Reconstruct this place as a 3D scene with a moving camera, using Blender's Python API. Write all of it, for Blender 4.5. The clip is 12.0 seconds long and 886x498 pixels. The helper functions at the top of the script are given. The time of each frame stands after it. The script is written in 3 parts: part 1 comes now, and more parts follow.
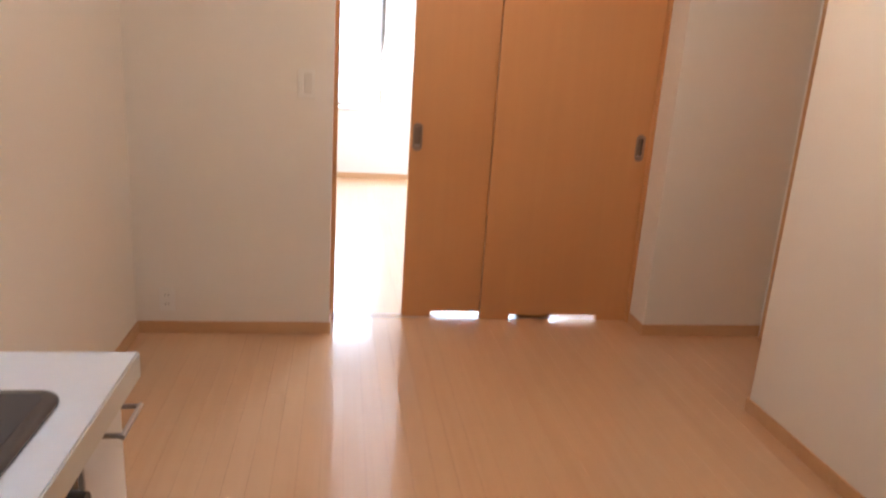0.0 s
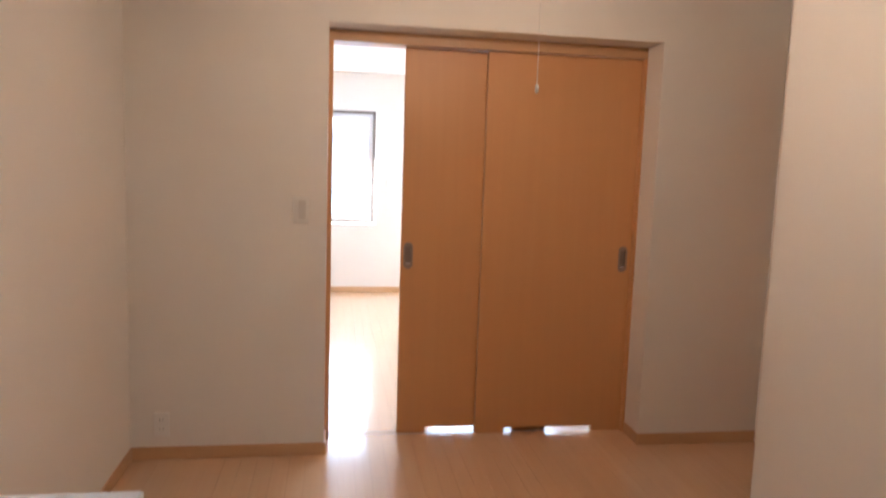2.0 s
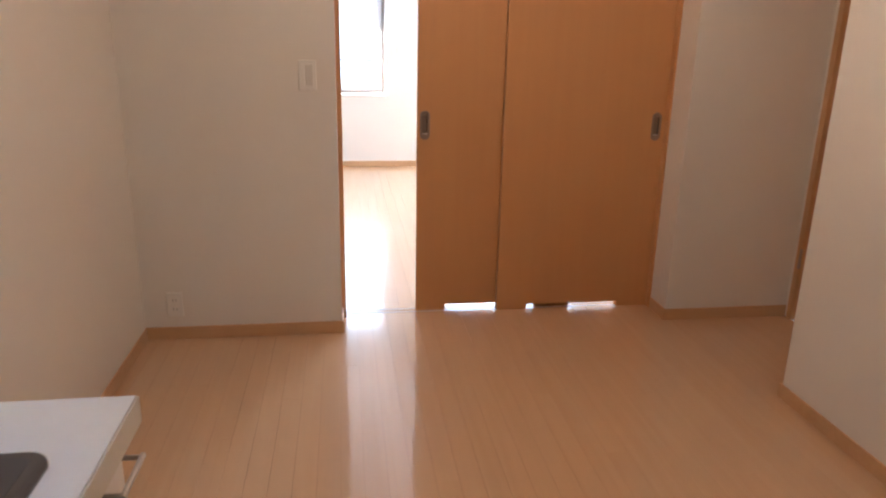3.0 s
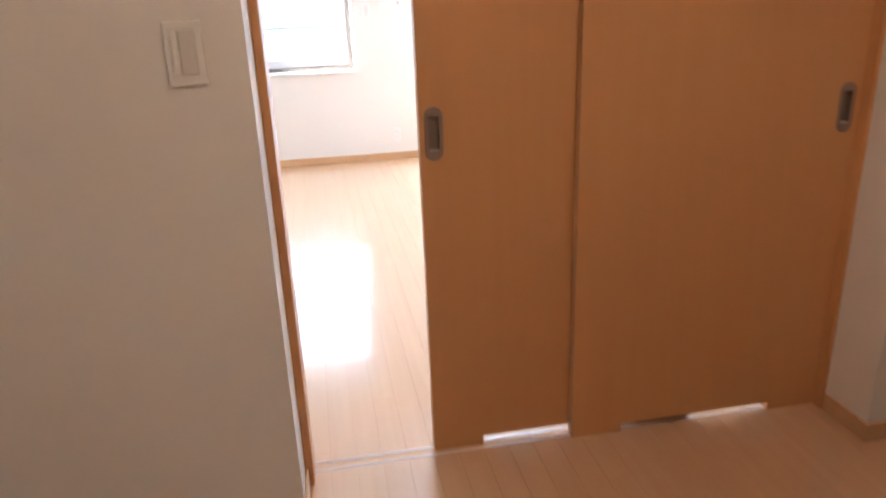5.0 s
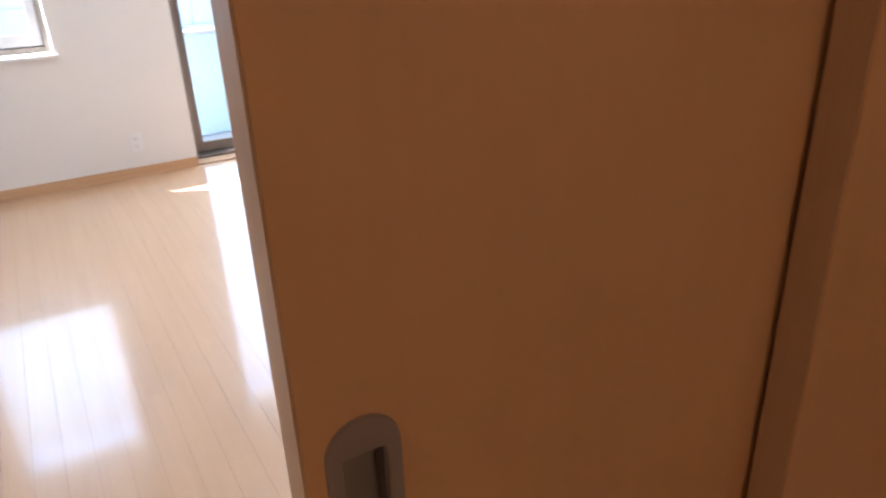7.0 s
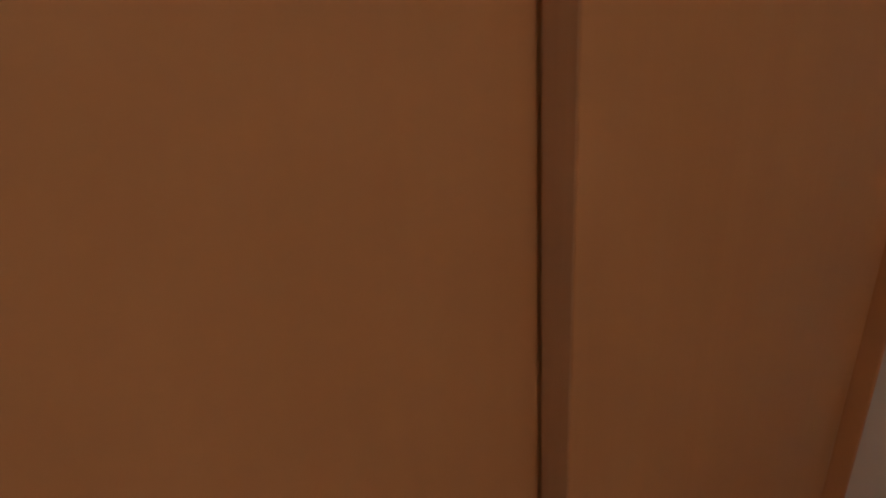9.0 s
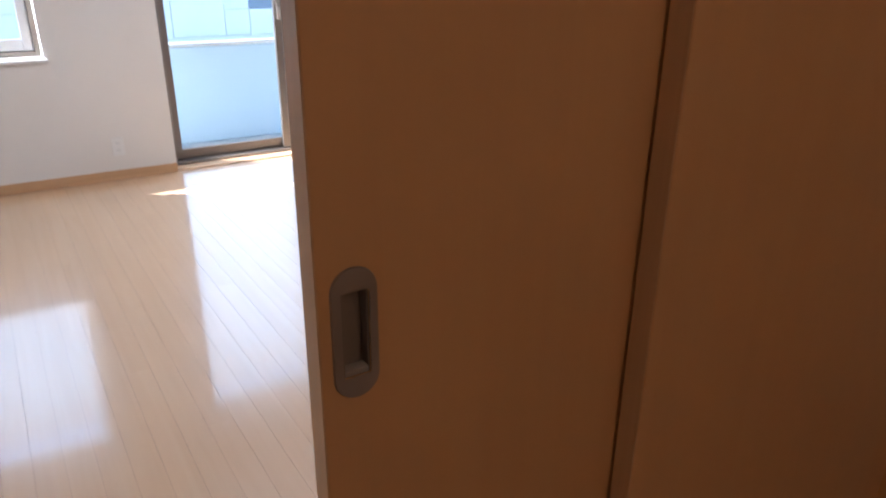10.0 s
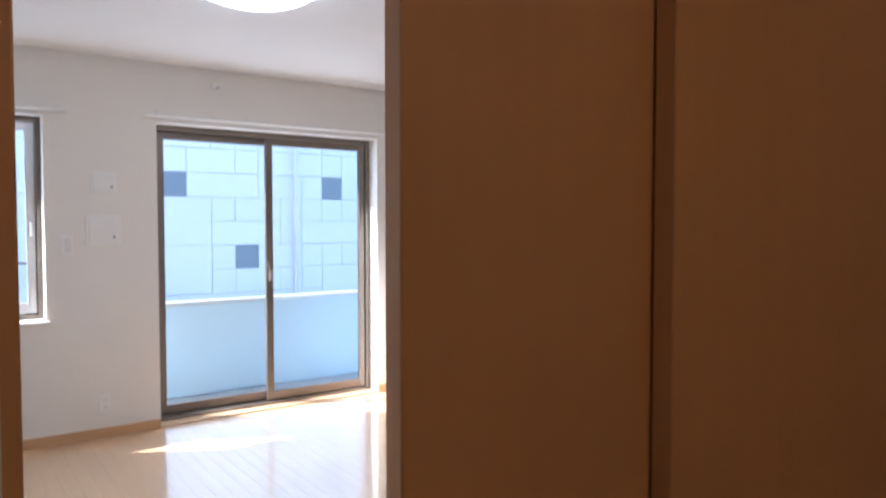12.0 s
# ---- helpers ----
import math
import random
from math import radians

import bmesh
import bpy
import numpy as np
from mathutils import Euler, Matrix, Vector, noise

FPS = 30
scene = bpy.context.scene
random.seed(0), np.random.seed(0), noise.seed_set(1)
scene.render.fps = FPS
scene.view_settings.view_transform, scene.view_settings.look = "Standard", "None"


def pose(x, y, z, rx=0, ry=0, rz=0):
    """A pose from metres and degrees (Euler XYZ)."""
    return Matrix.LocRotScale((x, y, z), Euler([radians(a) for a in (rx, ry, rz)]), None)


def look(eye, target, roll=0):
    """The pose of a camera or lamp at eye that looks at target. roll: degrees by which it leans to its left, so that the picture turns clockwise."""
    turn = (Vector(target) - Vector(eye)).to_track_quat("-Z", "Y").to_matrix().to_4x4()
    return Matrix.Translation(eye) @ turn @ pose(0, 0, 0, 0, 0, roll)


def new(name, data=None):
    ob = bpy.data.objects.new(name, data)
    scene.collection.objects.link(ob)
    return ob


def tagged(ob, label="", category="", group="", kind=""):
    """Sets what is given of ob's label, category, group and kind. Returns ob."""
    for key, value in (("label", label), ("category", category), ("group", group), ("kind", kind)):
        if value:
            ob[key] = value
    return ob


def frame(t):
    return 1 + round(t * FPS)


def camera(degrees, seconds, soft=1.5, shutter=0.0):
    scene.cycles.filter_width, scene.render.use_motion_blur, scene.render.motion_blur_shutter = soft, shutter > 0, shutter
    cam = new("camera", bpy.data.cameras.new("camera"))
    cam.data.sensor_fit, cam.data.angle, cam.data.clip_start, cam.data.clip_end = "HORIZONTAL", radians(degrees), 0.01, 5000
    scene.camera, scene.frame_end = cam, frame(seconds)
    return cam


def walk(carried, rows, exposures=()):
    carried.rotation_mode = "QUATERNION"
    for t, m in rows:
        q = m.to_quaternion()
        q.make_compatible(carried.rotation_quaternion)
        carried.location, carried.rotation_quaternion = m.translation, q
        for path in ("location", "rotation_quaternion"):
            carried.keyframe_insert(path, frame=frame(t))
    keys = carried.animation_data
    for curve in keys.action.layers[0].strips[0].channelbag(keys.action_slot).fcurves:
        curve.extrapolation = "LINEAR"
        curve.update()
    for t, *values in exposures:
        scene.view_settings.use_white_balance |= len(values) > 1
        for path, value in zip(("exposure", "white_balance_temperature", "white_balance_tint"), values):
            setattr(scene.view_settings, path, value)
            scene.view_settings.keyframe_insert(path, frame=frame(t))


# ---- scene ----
cam = camera(64.6, 12.0, soft=2.1, shutter=0.35)
PATH = [
    (0, (0.037, -3.248, 1.351), (0.333, -1.343, 0.819), 3.7),
    (0.5, (0.055, -3.328, 1.403), (0.393, -1.377, 1.121), 3.8),
    (0.7, (0.056, -3.348, 1.422), (0.410, -1.389, 1.241), 3.2),
    (1, (0.058, -3.379, 1.45), (0.392, -1.408, 1.42), 2.4),
    (1.2, (0.051, -3.368, 1.453), (0.376, -1.395, 1.485), 2.4),
    (1.5, (0.039, -3.351, 1.456), (0.35, -1.375, 1.453), 2.4),
    (2, (0.036, -3.332, 1.415), (0.344, -1.369, 1.181), 1.9),
    (2.5, (0.011, -3.277, 1.379), (0.31, -1.349, 0.936), 1.6),
    (4.3, (0.098, -2.187, 1.303), (0.319, -0.347, 0.551), -0.2),
    (4.5, (0.073, -1.98, 1.248), (0.438, -0.172, 0.493), -0.1),
    (5, (0.124, -1.514, 1.275), (0.443, 0.337, 0.606), -2.3),
    (5.2, (0.127, -1.326, 1.287), (0.484, 0.514, 0.641), -4.2),
    (5.5, (0.132, -1.043, 1.304), (0.625, 0.762, 0.598), -3.1),
    (6, (0.192, -0.61, 1.282), (0.591, 1.22, 0.599), -1.2),
    (6.4, (0.231, -0.316, 1.264), (0.712, 1.472, 0.518), -1.8),
    (6.5, (0.241, -0.243, 1.26), (0.843, 1.508, 0.505), -2.0),
    (7, (0.298, -0.058, 1.268), (1.21, 1.525, 0.450), -2.4),
    (7.2, (0.271, -0.060, 1.293), (1.237, 1.455, 0.448), -3.9),
    (8.8, (0.494, -0.052, 1.305), (1.626, 1.317, 0.387), -4.2),
    (9, (0.417, -0.08, 1.299), (1.57, 1.274, 0.384), -4.1),
    (9.5, (0.201, -0.178, 1.299), (1.328, 1.208, 0.399), -2.1),
    (10, (0.167, -0.288, 1.277), (1.173, 1.268, 0.524), 0.5),
    (10.5, (0.093, -0.376, 1.359), (1.224, 1.207, 0.897), 0.3),
    (11, (0.026, -0.386, 1.392), (1.263, 1.179, 1.27), -0.6),
    (11.5, (-0.018, -0.394, 1.375), (1.204, 1.183, 1.466), -0.2),
    (12, (-0.020, -0.386, 1.353), (1.140, 1.239, 1.276), 0.0),
]
EXPOSURES = [(0, 4.0, 5550, 13), (1, 3.7, 5550, 13), (4.3, 3.6, 5550, 13), (5, 3.55, 5550, 13), (6, 3.25, 5500, 13), (6.5, 2.85, 5500, 13), (9, 2.6, 5400, 13), (10, 2.3, 5400, 13), (11, 2.1, 5500, 13), (12, 2.0, 5500, 13)]
walk(cam, [(t, look(eye, target, roll)) for t, eye, target, roll in PATH], EXPOSURES)
BULB_W, SHADE_E, HOOD_E = 1.0, 4.6, 6.0
SKY_BALCONY_W, SKY_WINDOW_W = 3.3, 0.85


# ---- world, sun, exposure ----
SUN_EL, SUN_ROT = radians(42), radians(-61.9)
world = bpy.data.worlds.new("sky_world")
scene.world = world
world.use_nodes = True
wn = world.node_tree.nodes
sky = wn.new("ShaderNodeTexSky")
sky.sky_type = "NISHITA"
sky.sun_disc = False
sky.sun_elevation, sky.sun_rotation = SUN_EL, SUN_ROT
wn["Background"].inputs["Strength"].default_value = 0.15
world.node_tree.links.new(sky.outputs["Color"], wn["Background"].inputs["Color"])

sun_from = Vector((math.sin(SUN_ROT) * math.cos(SUN_EL), math.cos(SUN_ROT) * math.cos(SUN_EL), math.sin(SUN_EL)))
sun_data = bpy.data.lights.new("sun", "SUN")
sun_data.energy, sun_data.angle, sun_data.color = 5.0, radians(0.5), (1.0, 0.94, 0.85)
sun_ob = new("sun", sun_data)
sun_ob.matrix_world = look(sun_from * 20, (0, 0, 0))


bulb_light = bpy.data.lights.new("bulb_light", "POINT")
bulb_light.energy, bulb_light.color, bulb_light.shadow_soft_size = BULB_W, (1.0, 0.555, 0.235), 0.05
new("bulb_light", bulb_light).location = (0.645, -1.25, 2.17)


def window_light(name, x0, x1, z0, z1, watts):
    """The sky's light through a window opening."""
    d = bpy.data.lights.new(name, "AREA")
    d.shape, d.size, d.size_y = "RECTANGLE", x1 - x0, z1 - z0
    d.energy, d.color = watts, (0.74, 0.88, 1.0)
    ob = new(name, d)
    ob.matrix_world = pose((x0 + x1) / 2, 4.500, (z0 + z1) / 2, -90, 0, 0)


window_light("balcony_sky_light", 1.17, 2.71, 0.05, 1.95, SKY_BALCONY_W)
window_light("window_sky_light", -0.31, 0.44, 0.80, 1.95, SKY_WINDOW_W)


# ---- materials ----
def material(name):
    m = bpy.data.materials.new(name)
    m.use_nodes = True
    return m, m.node_tree.nodes, m.node_tree.links, m.node_tree.nodes["Principled BSDF"]


def plain(name, color, rough=0.5, metal=0.0, vary=0.06, scale=6.0, bump=0.0, bump_scale=200.0, coat=0.0):
    """A painted, plastic or metal surface with faint uneven tone, gloss and relief."""
    m, n, l, b = material(name)
    geo = n.new("ShaderNodeTexCoord")
    no = n.new("ShaderNodeTexNoise")
    no.inputs["Scale"].default_value, no.inputs["Detail"].default_value = scale, 5
    l.new(geo.outputs["Object"], no.inputs["Vector"])
    ramp = n.new("ShaderNodeMix")
    ramp.data_type = "RGBA"
    ramp.inputs[6].default_value = (*[c * (1 - vary) for c in color], 1)
    ramp.inputs[7].default_value = (*[min(1, c * (1 + vary)) for c in color], 1)
    l.new(no.outputs["Fac"], ramp.inputs["Factor"])
    l.new(ramp.outputs[2], b.inputs["Base Color"])
    mr = n.new("ShaderNodeMapRange")
    mr.inputs["To Min"].default_value, mr.inputs["To Max"].default_value = rough * 0.85, min(1, rough * 1.15)
    l.new(no.outputs["Fac"], mr.inputs["Value"])
    l.new(mr.outputs["Result"], b.inputs["Roughness"])
    b.inputs["Metallic"].default_value = metal
    b.inputs["Coat Weight"].default_value = coat
    if bump:
        fine = n.new("ShaderNodeTexNoise")
        fine.inputs["Scale"].default_value, fine.inputs["Detail"].default_value = bump_scale, 3
        l.new(geo.outputs["Object"], fine.inputs["Vector"])
        bp = n.new("ShaderNodeBump")
        bp.inputs["Strength"].default_value, bp.inputs["Distance"].default_value = bump, 0.002
        l.new(fine.outputs["Fac"], bp.inputs["Height"])
        l.new(bp.outputs["Normal"], b.inputs["Normal"])
    return m


def wood(name, dark, light, axis="Z", rough=0.4, grain=1.0, piece=0.0, coat=0.0, across=26.0):
    """Straight-grained wood along one axis; piece: how far separate pieces differ in tone."""
    m, n, l, b = material(name)
    tc = n.new("ShaderNodeTexCoord")
    info = n.new("ShaderNodeObjectInfo")
    shift = n.new("ShaderNodeVectorMath")
    shift.operation = "MULTIPLY_ADD"
    spread = n.new("ShaderNodeCombineXYZ")
    l.new(info.outputs["Random"], spread.inputs[0])
    l.new(info.outputs["Random"], spread.inputs[1])
    l.new(info.outputs["Random"], spread.inputs[2])
    shift.inputs[1].default_value = (37.0, 51.0, 23.0)
    l.new(spread.outputs[0], shift.inputs[0])
    l.new(tc.outputs["Object"], shift.inputs[2])
    mp = n.new("ShaderNodeMapping")
    s = [across, across, across]
    s["XYZ".index(axis)] = 1.1
    mp.inputs["Scale"].default_value = s
    l.new(shift.outputs[0], mp.inputs["Vector"])
    no = n.new("ShaderNodeTexNoise")
    no.inputs["Scale"].default_value, no.inputs["Detail"].default_value, no.inputs["Distortion"].default_value = 1.0, 6, 0.6
    l.new(mp.outputs[0], no.inputs["Vector"])
    mp2 = n.new("ShaderNodeMapping")
    s2 = [220.0, 220.0, 220.0]
    s2["XYZ".index(axis)] = 6.0
    mp2.inputs["Scale"].default_value = s2
    l.new(shift.outputs[0], mp2.inputs["Vector"])
    pores = n.new("ShaderNodeTexNoise")
    pores.inputs["Scale"].default_value, pores.inputs["Detail"].default_value = 1.0, 3
    l.new(mp2.outputs[0], pores.inputs["Vector"])
    add = n.new("ShaderNodeMath")
    add.operation = "MULTIPLY_ADD"
    add.inputs[1].default_value = 0.35 * grain
    l.new(pores.outputs["Fac"], add.inputs[0])
    l.new(no.outputs["Fac"], add.inputs[2])
    tone = n.new("ShaderNodeMath")
    tone.operation = "MULTIPLY_ADD"
    tone.inputs[1].default_value = piece
    l.new(info.outputs["Random"], tone.inputs[0])
    l.new(add.outputs[0], tone.inputs[2])
    mr = n.new("ShaderNodeMapRange")
    mr.inputs["From Min"].default_value, mr.inputs["From Max"].default_value = 0.35, 0.95 + piece
    l.new(tone.outputs[0], mr.inputs["Value"])
    mix = n.new("ShaderNodeMix")
    mix.data_type = "RGBA"
    mix.inputs[6].default_value, mix.inputs[7].default_value = (*dark, 1), (*light, 1)
    l.new(mr.outputs[0], mix.inputs["Factor"])
    l.new(mix.outputs[2], b.inputs["Base Color"])
    b.inputs["Roughness"].default_value = rough
    b.inputs["Coat Weight"].default_value = coat
    b.inputs["Coat Roughness"].default_value = 0.07
    b.inputs["Coat IOR"].default_value = 1.75
    bp = n.new("ShaderNodeBump")
    bp.inputs["Strength"].default_value, bp.inputs["Distance"].default_value = 0.08, 0.001
    l.new(pores.outputs["Fac"], bp.inputs["Height"])
    l.new(bp.outputs["Normal"], b.inputs["Normal"])
    return m


def glass(name, rough=0.0):
    m, n, l, b = material(name)
    b.inputs["Base Color"].default_value = (0.93, 0.98, 0.97, 1)
    b.inputs["Transmission Weight"].default_value = 1.0
    b.inputs["Roughness"].default_value = rough
    b.inputs["IOR"].default_value = 1.02 if rough == 0 else 1.3
    return m


def glow(name, color, strength):
    m, n, l, b = material(name)
    b.inputs["Base Color"].default_value = (0.9, 0.9, 0.88, 1)
    b.inputs["Emission Color"].default_value = (*color, 1)
    b.inputs["Emission Strength"].default_value = strength
    return m


WALLPAPER = plain("wallpaper", (0.785, 0.755, 0.705), 0.75, vary=0.025, scale=2.5, bump=0.35, bump_scale=260)
CEILING = plain("ceiling_paper", (0.80, 0.785, 0.77), 0.8, vary=0.02, scale=2.0, bump=0.3, bump_scale=260)
FLOOR = wood("floor_wood", (0.605, 0.392, 0.228), (0.66, 0.442, 0.270), "Y", 0.24, 0.5, 0.10, coat=0.75)
FLOOR_BED = plain("floor_bed", (0.38, 0.23, 0.12), 0.6)
DOOR_WOOD = wood("door_wood", (0.60, 0.305, 0.118), (0.625, 0.325, 0.128), "Z", 0.42, 0.6)
EDGE_WOOD = wood("edge_wood", (0.50, 0.29, 0.14), (0.64, 0.40, 0.21), "Z", 0.4, 0.6)
TRIM_WOOD = wood("trim_wood", (0.55, 0.33, 0.165), (0.63, 0.40, 0.215), "X", 0.42, 0.5)
CLOSET_WOOD = wood("closet_wood", (0.56, 0.37, 0.25), (0.68, 0.48, 0.35), "Z", 0.3, 0.4)
ALU = plain("bronze_aluminium", (0.22, 0.19, 0.165), 0.38, 0.75, vary=0.08)
ALU_LIGHT = plain("silver_aluminium", (0.62, 0.62, 0.63), 0.35, 0.6, vary=0.06)
STEEL = plain("brushed_steel", (0.50, 0.45, 0.40), 0.38, 0.55, vary=0.1, scale=20, bump=0.1, bump_scale=400)
LIP = plain("lip_steel", (0.40, 0.385, 0.37), 0.4, 0.5, vary=0.08, scale=15)
DARK_STEEL = plain("recess_steel", (0.36, 0.31, 0.27), 0.45, 0.5, vary=0.1, scale=20)
PULL = plain("dull_bronze", (0.32, 0.245, 0.20), 0.4, 0.4, vary=0.1, scale=20)
# the rim's bronze darkened; the shade inside the pull is put into this colour
SHADED_CUP = plain("shaded_bronze", (0.255, 0.195, 0.16), 0.45, 0.4, vary=0.1, scale=20)
FILTER = plain("filter_metal", (0.20, 0.25, 0.31), 0.4, 0.5, vary=0.1, scale=30)
GLASS = glass("clear_glass")
WHITE = plain("white_plastic", (0.80, 0.79, 0.76), 0.4, vary=0.02)
ROCKER = plain("rocker_plastic", (0.70, 0.68, 0.645), 0.35, vary=0.02)
GREY = plain("grey_plastic", (0.35, 0.35, 0.35), 0.5)
IVORY = plain("ivory_panel", (0.66, 0.62, 0.53), 0.35, vary=0.03)
COUNTER = plain("counter_top", (0.82, 0.81, 0.80), 0.22, vary=0.03, scale=40)
CAB = plain("cabinet_white", (0.76, 0.74, 0.70), 0.35, vary=0.03)
BLACK_GLASS = plain("black_enamel", (0.055, 0.055, 0.06), 0.07, vary=0.2)
RIM = plain("rim_enamel", (0.10, 0.09, 0.085), 0.16, 0.3, vary=0.1)
BLACK_IRON = plain("black_iron", (0.02, 0.02, 0.022), 0.55, bump=0.3)
SHADE = glow("lamp_shade", (0.95, 0.98, 1.0), SHADE_E)
HOOD_TUBE = glow("hood_tube", (0.72, 0.88, 1.0), HOOD_E)
CFL = glow("fluorescent_tube", (1.0, 0.86, 0.68), 3)
CONCRETE = plain("balcony_concrete", (0.42, 0.42, 0.41), 0.8, vary=0.12, scale=4, bump=0.4, bump_scale=120)
PARAPET = plain("parapet_paint", (0.45, 0.56, 0.65), 0.7, vary=0.05, scale=3, bump=0.4, bump_scale=160)
TILE_PALE = plain("pale_cladding", (0.88, 0.88, 0.86), 0.6, vary=0.04, scale=3, bump=0.3)
TILE_DARK = plain("dark_cladding", (0.26, 0.30, 0.35), 0.5, vary=0.1, scale=5)
JOINT = plain("cladding_joint", (0.72, 0.72, 0.70), 0.8)
GROUND = plain("ground_soil", (0.22, 0.21, 0.19), 0.9, vary=0.2, scale=1.5)

# ---- mesh helpers ----


def box(bm, x0, x1, y0, y1, z0, z1, bevel=0.0, seg=1):
    r = bmesh.ops.create_cube(bm, size=1.0)
    for v in r["verts"]:
        v.co = Vector(((x0 + x1) / 2 + v.co.x * (x1 - x0), (y0 + y1) / 2 + v.co.y * (y1 - y0), (z0 + z1) / 2 + v.co.z * (z1 - z0)))
    if bevel:
        edges = list({e for v in r["verts"] for e in v.link_edges})
        bmesh.ops.bevel(bm, geom=edges, offset=bevel, segments=seg, affect="EDGES", profile=0.5)
    return bm


def cyl(bm, a, b, r0, r1=None, n=16):
    """A rod from a to b."""
    a, b = Vector(a), Vector(b)
    d = b - a
    m = Matrix.Translation((a + b) / 2) @ d.to_track_quat("Z", "Y").to_matrix().to_4x4()
    bmesh.ops.create_cone(bm, cap_ends=True, segments=n, radius1=r0, radius2=r0 if r1 is None else r1, depth=d.length, matrix=m)
    return bm


def rounded_plate(x0, x1, y0, y1, z0, z1, r, soft, n=8):
    """A flat plate with round corners; its upper edge falls off over the width soft."""
    bm = bmesh.new()

    def ring(d, z):
        out = []
        for k, (cx, cy) in enumerate(((x1 - r, y1 - r), (x0 + r, y1 - r), (x0 + r, y0 + r), (x1 - r, y0 + r))):
            for i in range(n + 1):
                a = math.pi / 2 * (k + i / n)
                out.append(bm.verts.new((cx + (r - d) * math.cos(a), cy + (r - d) * math.sin(a), z)))
        return out

    rings = [ring(0, z0)] + [ring(soft * (1 - math.cos(q)), z0 + (z1 - z0) * (0.35 + 0.65 * math.sin(q))) for q in (0, 0.4, 0.8, 1.2, math.pi / 2)]
    for lo, hi in zip(rings, rings[1:]):
        for i in range(len(lo)):
            j = (i + 1) % len(lo)
            bm.faces.new((lo[i], lo[j], hi[j], hi[i]))
    bm.faces.new(rings[0][::-1])
    bm.faces.new(rings[-1])
    return bm


def lathe(bm, profile, cx, cy, n=40):
    """A turned shape about the upright line through cx, cy; profile: radius and height."""
    rings = [[bm.verts.new((cx + r * math.cos(2 * math.pi * i / n), cy + r * math.sin(2 * math.pi * i / n), z)) for i in range(n)] for r, z in profile]
    for lo, hi in zip(rings, rings[1:]):
        for i in range(n):
            bm.faces.new((lo[i], lo[(i + 1) % n], hi[(i + 1) % n], hi[i]))
    bm.faces.new(rings[0])
    bm.faces.new(rings[-1])
    bmesh.ops.recalc_face_normals(bm, faces=bm.faces)
    return bm


def B(*a, **k):
    return box(bmesh.new(), *a, **k)


def slab(axis, u, v, lo, hi, holes):
    """A wall with openings: u, v are its extents along and up, lo, hi its faces; holes: (u0, u1, v0, v1)."""
    us = sorted({*u, *(h[i] for h in holes for i in (0, 1))})
    vs = sorted({*v, *(h[i] for h in holes for i in (2, 3))})
    solid = {}
    for i in range(len(us) - 1):
        for j in range(len(vs) - 1):
            cu, cv = (us[i] + us[i + 1]) / 2, (vs[j] + vs[j + 1]) / 2
            solid[i, j] = not any(h[0] < cu < h[1] and h[2] < cv < h[3] for h in holes)
    bm = bmesh.new()
    pts = {}

    def vert(a, w, c):
        key = (round(a, 4), round(w, 4), round(c, 4))
        if key not in pts:
            pts[key] = bm.verts.new((a, w, c) if axis == "y" else ((w, a, c) if axis == "x" else (a, c, w)))
        return pts[key]

    for (i, j), s in solid.items():
        if not s:
            continue
        a0, a1, c0, c1 = us[i], us[i + 1], vs[j], vs[j + 1]
        bm.faces.new([vert(a0, lo, c0), vert(a1, lo, c0), vert(a1, lo, c1), vert(a0, lo, c1)])
        bm.faces.new([vert(a0, hi, c0), vert(a0, hi, c1), vert(a1, hi, c1), vert(a1, hi, c0)])
        for di, dj, p, q in ((-1, 0, (a0, c0), (a0, c1)), (1, 0, (a1, c1), (a1, c0)), (0, -1, (a1, c0), (a0, c0)), (0, 1, (a0, c1), (a1, c1))):
            if not solid.get((i + di, j + dj), False):
                bm.faces.new([vert(p[0], lo, p[1]), vert(p[0], hi, p[1]), vert(q[0], hi, q[1]), vert(q[0], lo, q[1])])
    bmesh.ops.recalc_face_normals(bm, faces=bm.faces)
    return bm


BASE = {}


def finish(name, bm, mat, at=(0, 0, 0), smooth=False):
    bmesh.ops.translate(bm, verts=bm.verts, vec=-Vector(at))
    me = bpy.data.meshes.new(name)
    bm.to_mesh(me)
    bm.free()
    me.materials.append(mat)
    if smooth:
        for p in me.polygons:
            p.use_smooth = True
    return new(name, me)


def structure(name, bm, mat, label, category):
    return tagged(finish(name, bm, mat), label, category, "", "structure")


def thing(name, at, label, category, group=""):
    ob = new(name)
    ob.location = at
    BASE[ob] = Vector(at)
    return tagged(ob, label, category, group)


def part(name, bm, mat, parent, label="", smooth=False):
    at = BASE.get(parent, Vector((0, 0, 0)))
    ob = finish(name, bm, mat, at, smooth)
    ob.parent = parent
    BASE[ob] = at
    return tagged(ob, label)


# ---- the two rooms: walls, ceilings ----
XL, XR1, XR2 = -0.89, 2.287, 2.948        # side walls of the kitchen and of the living room
YD0, YD1, YF = 0.0, 0.48, 4.405           # the door wall's two faces, the far wall
YB, H = -4.7, 2.38
OPEN_W, OPEN_H = 1.625, 2.055
WX0, WX1, WZ0, WZ1 = -0.345, 0.475, 0.76, 1.99   # window
BX0, BX1, BZ1 = 1.12, 2.765, 2.0        # balcony door opening

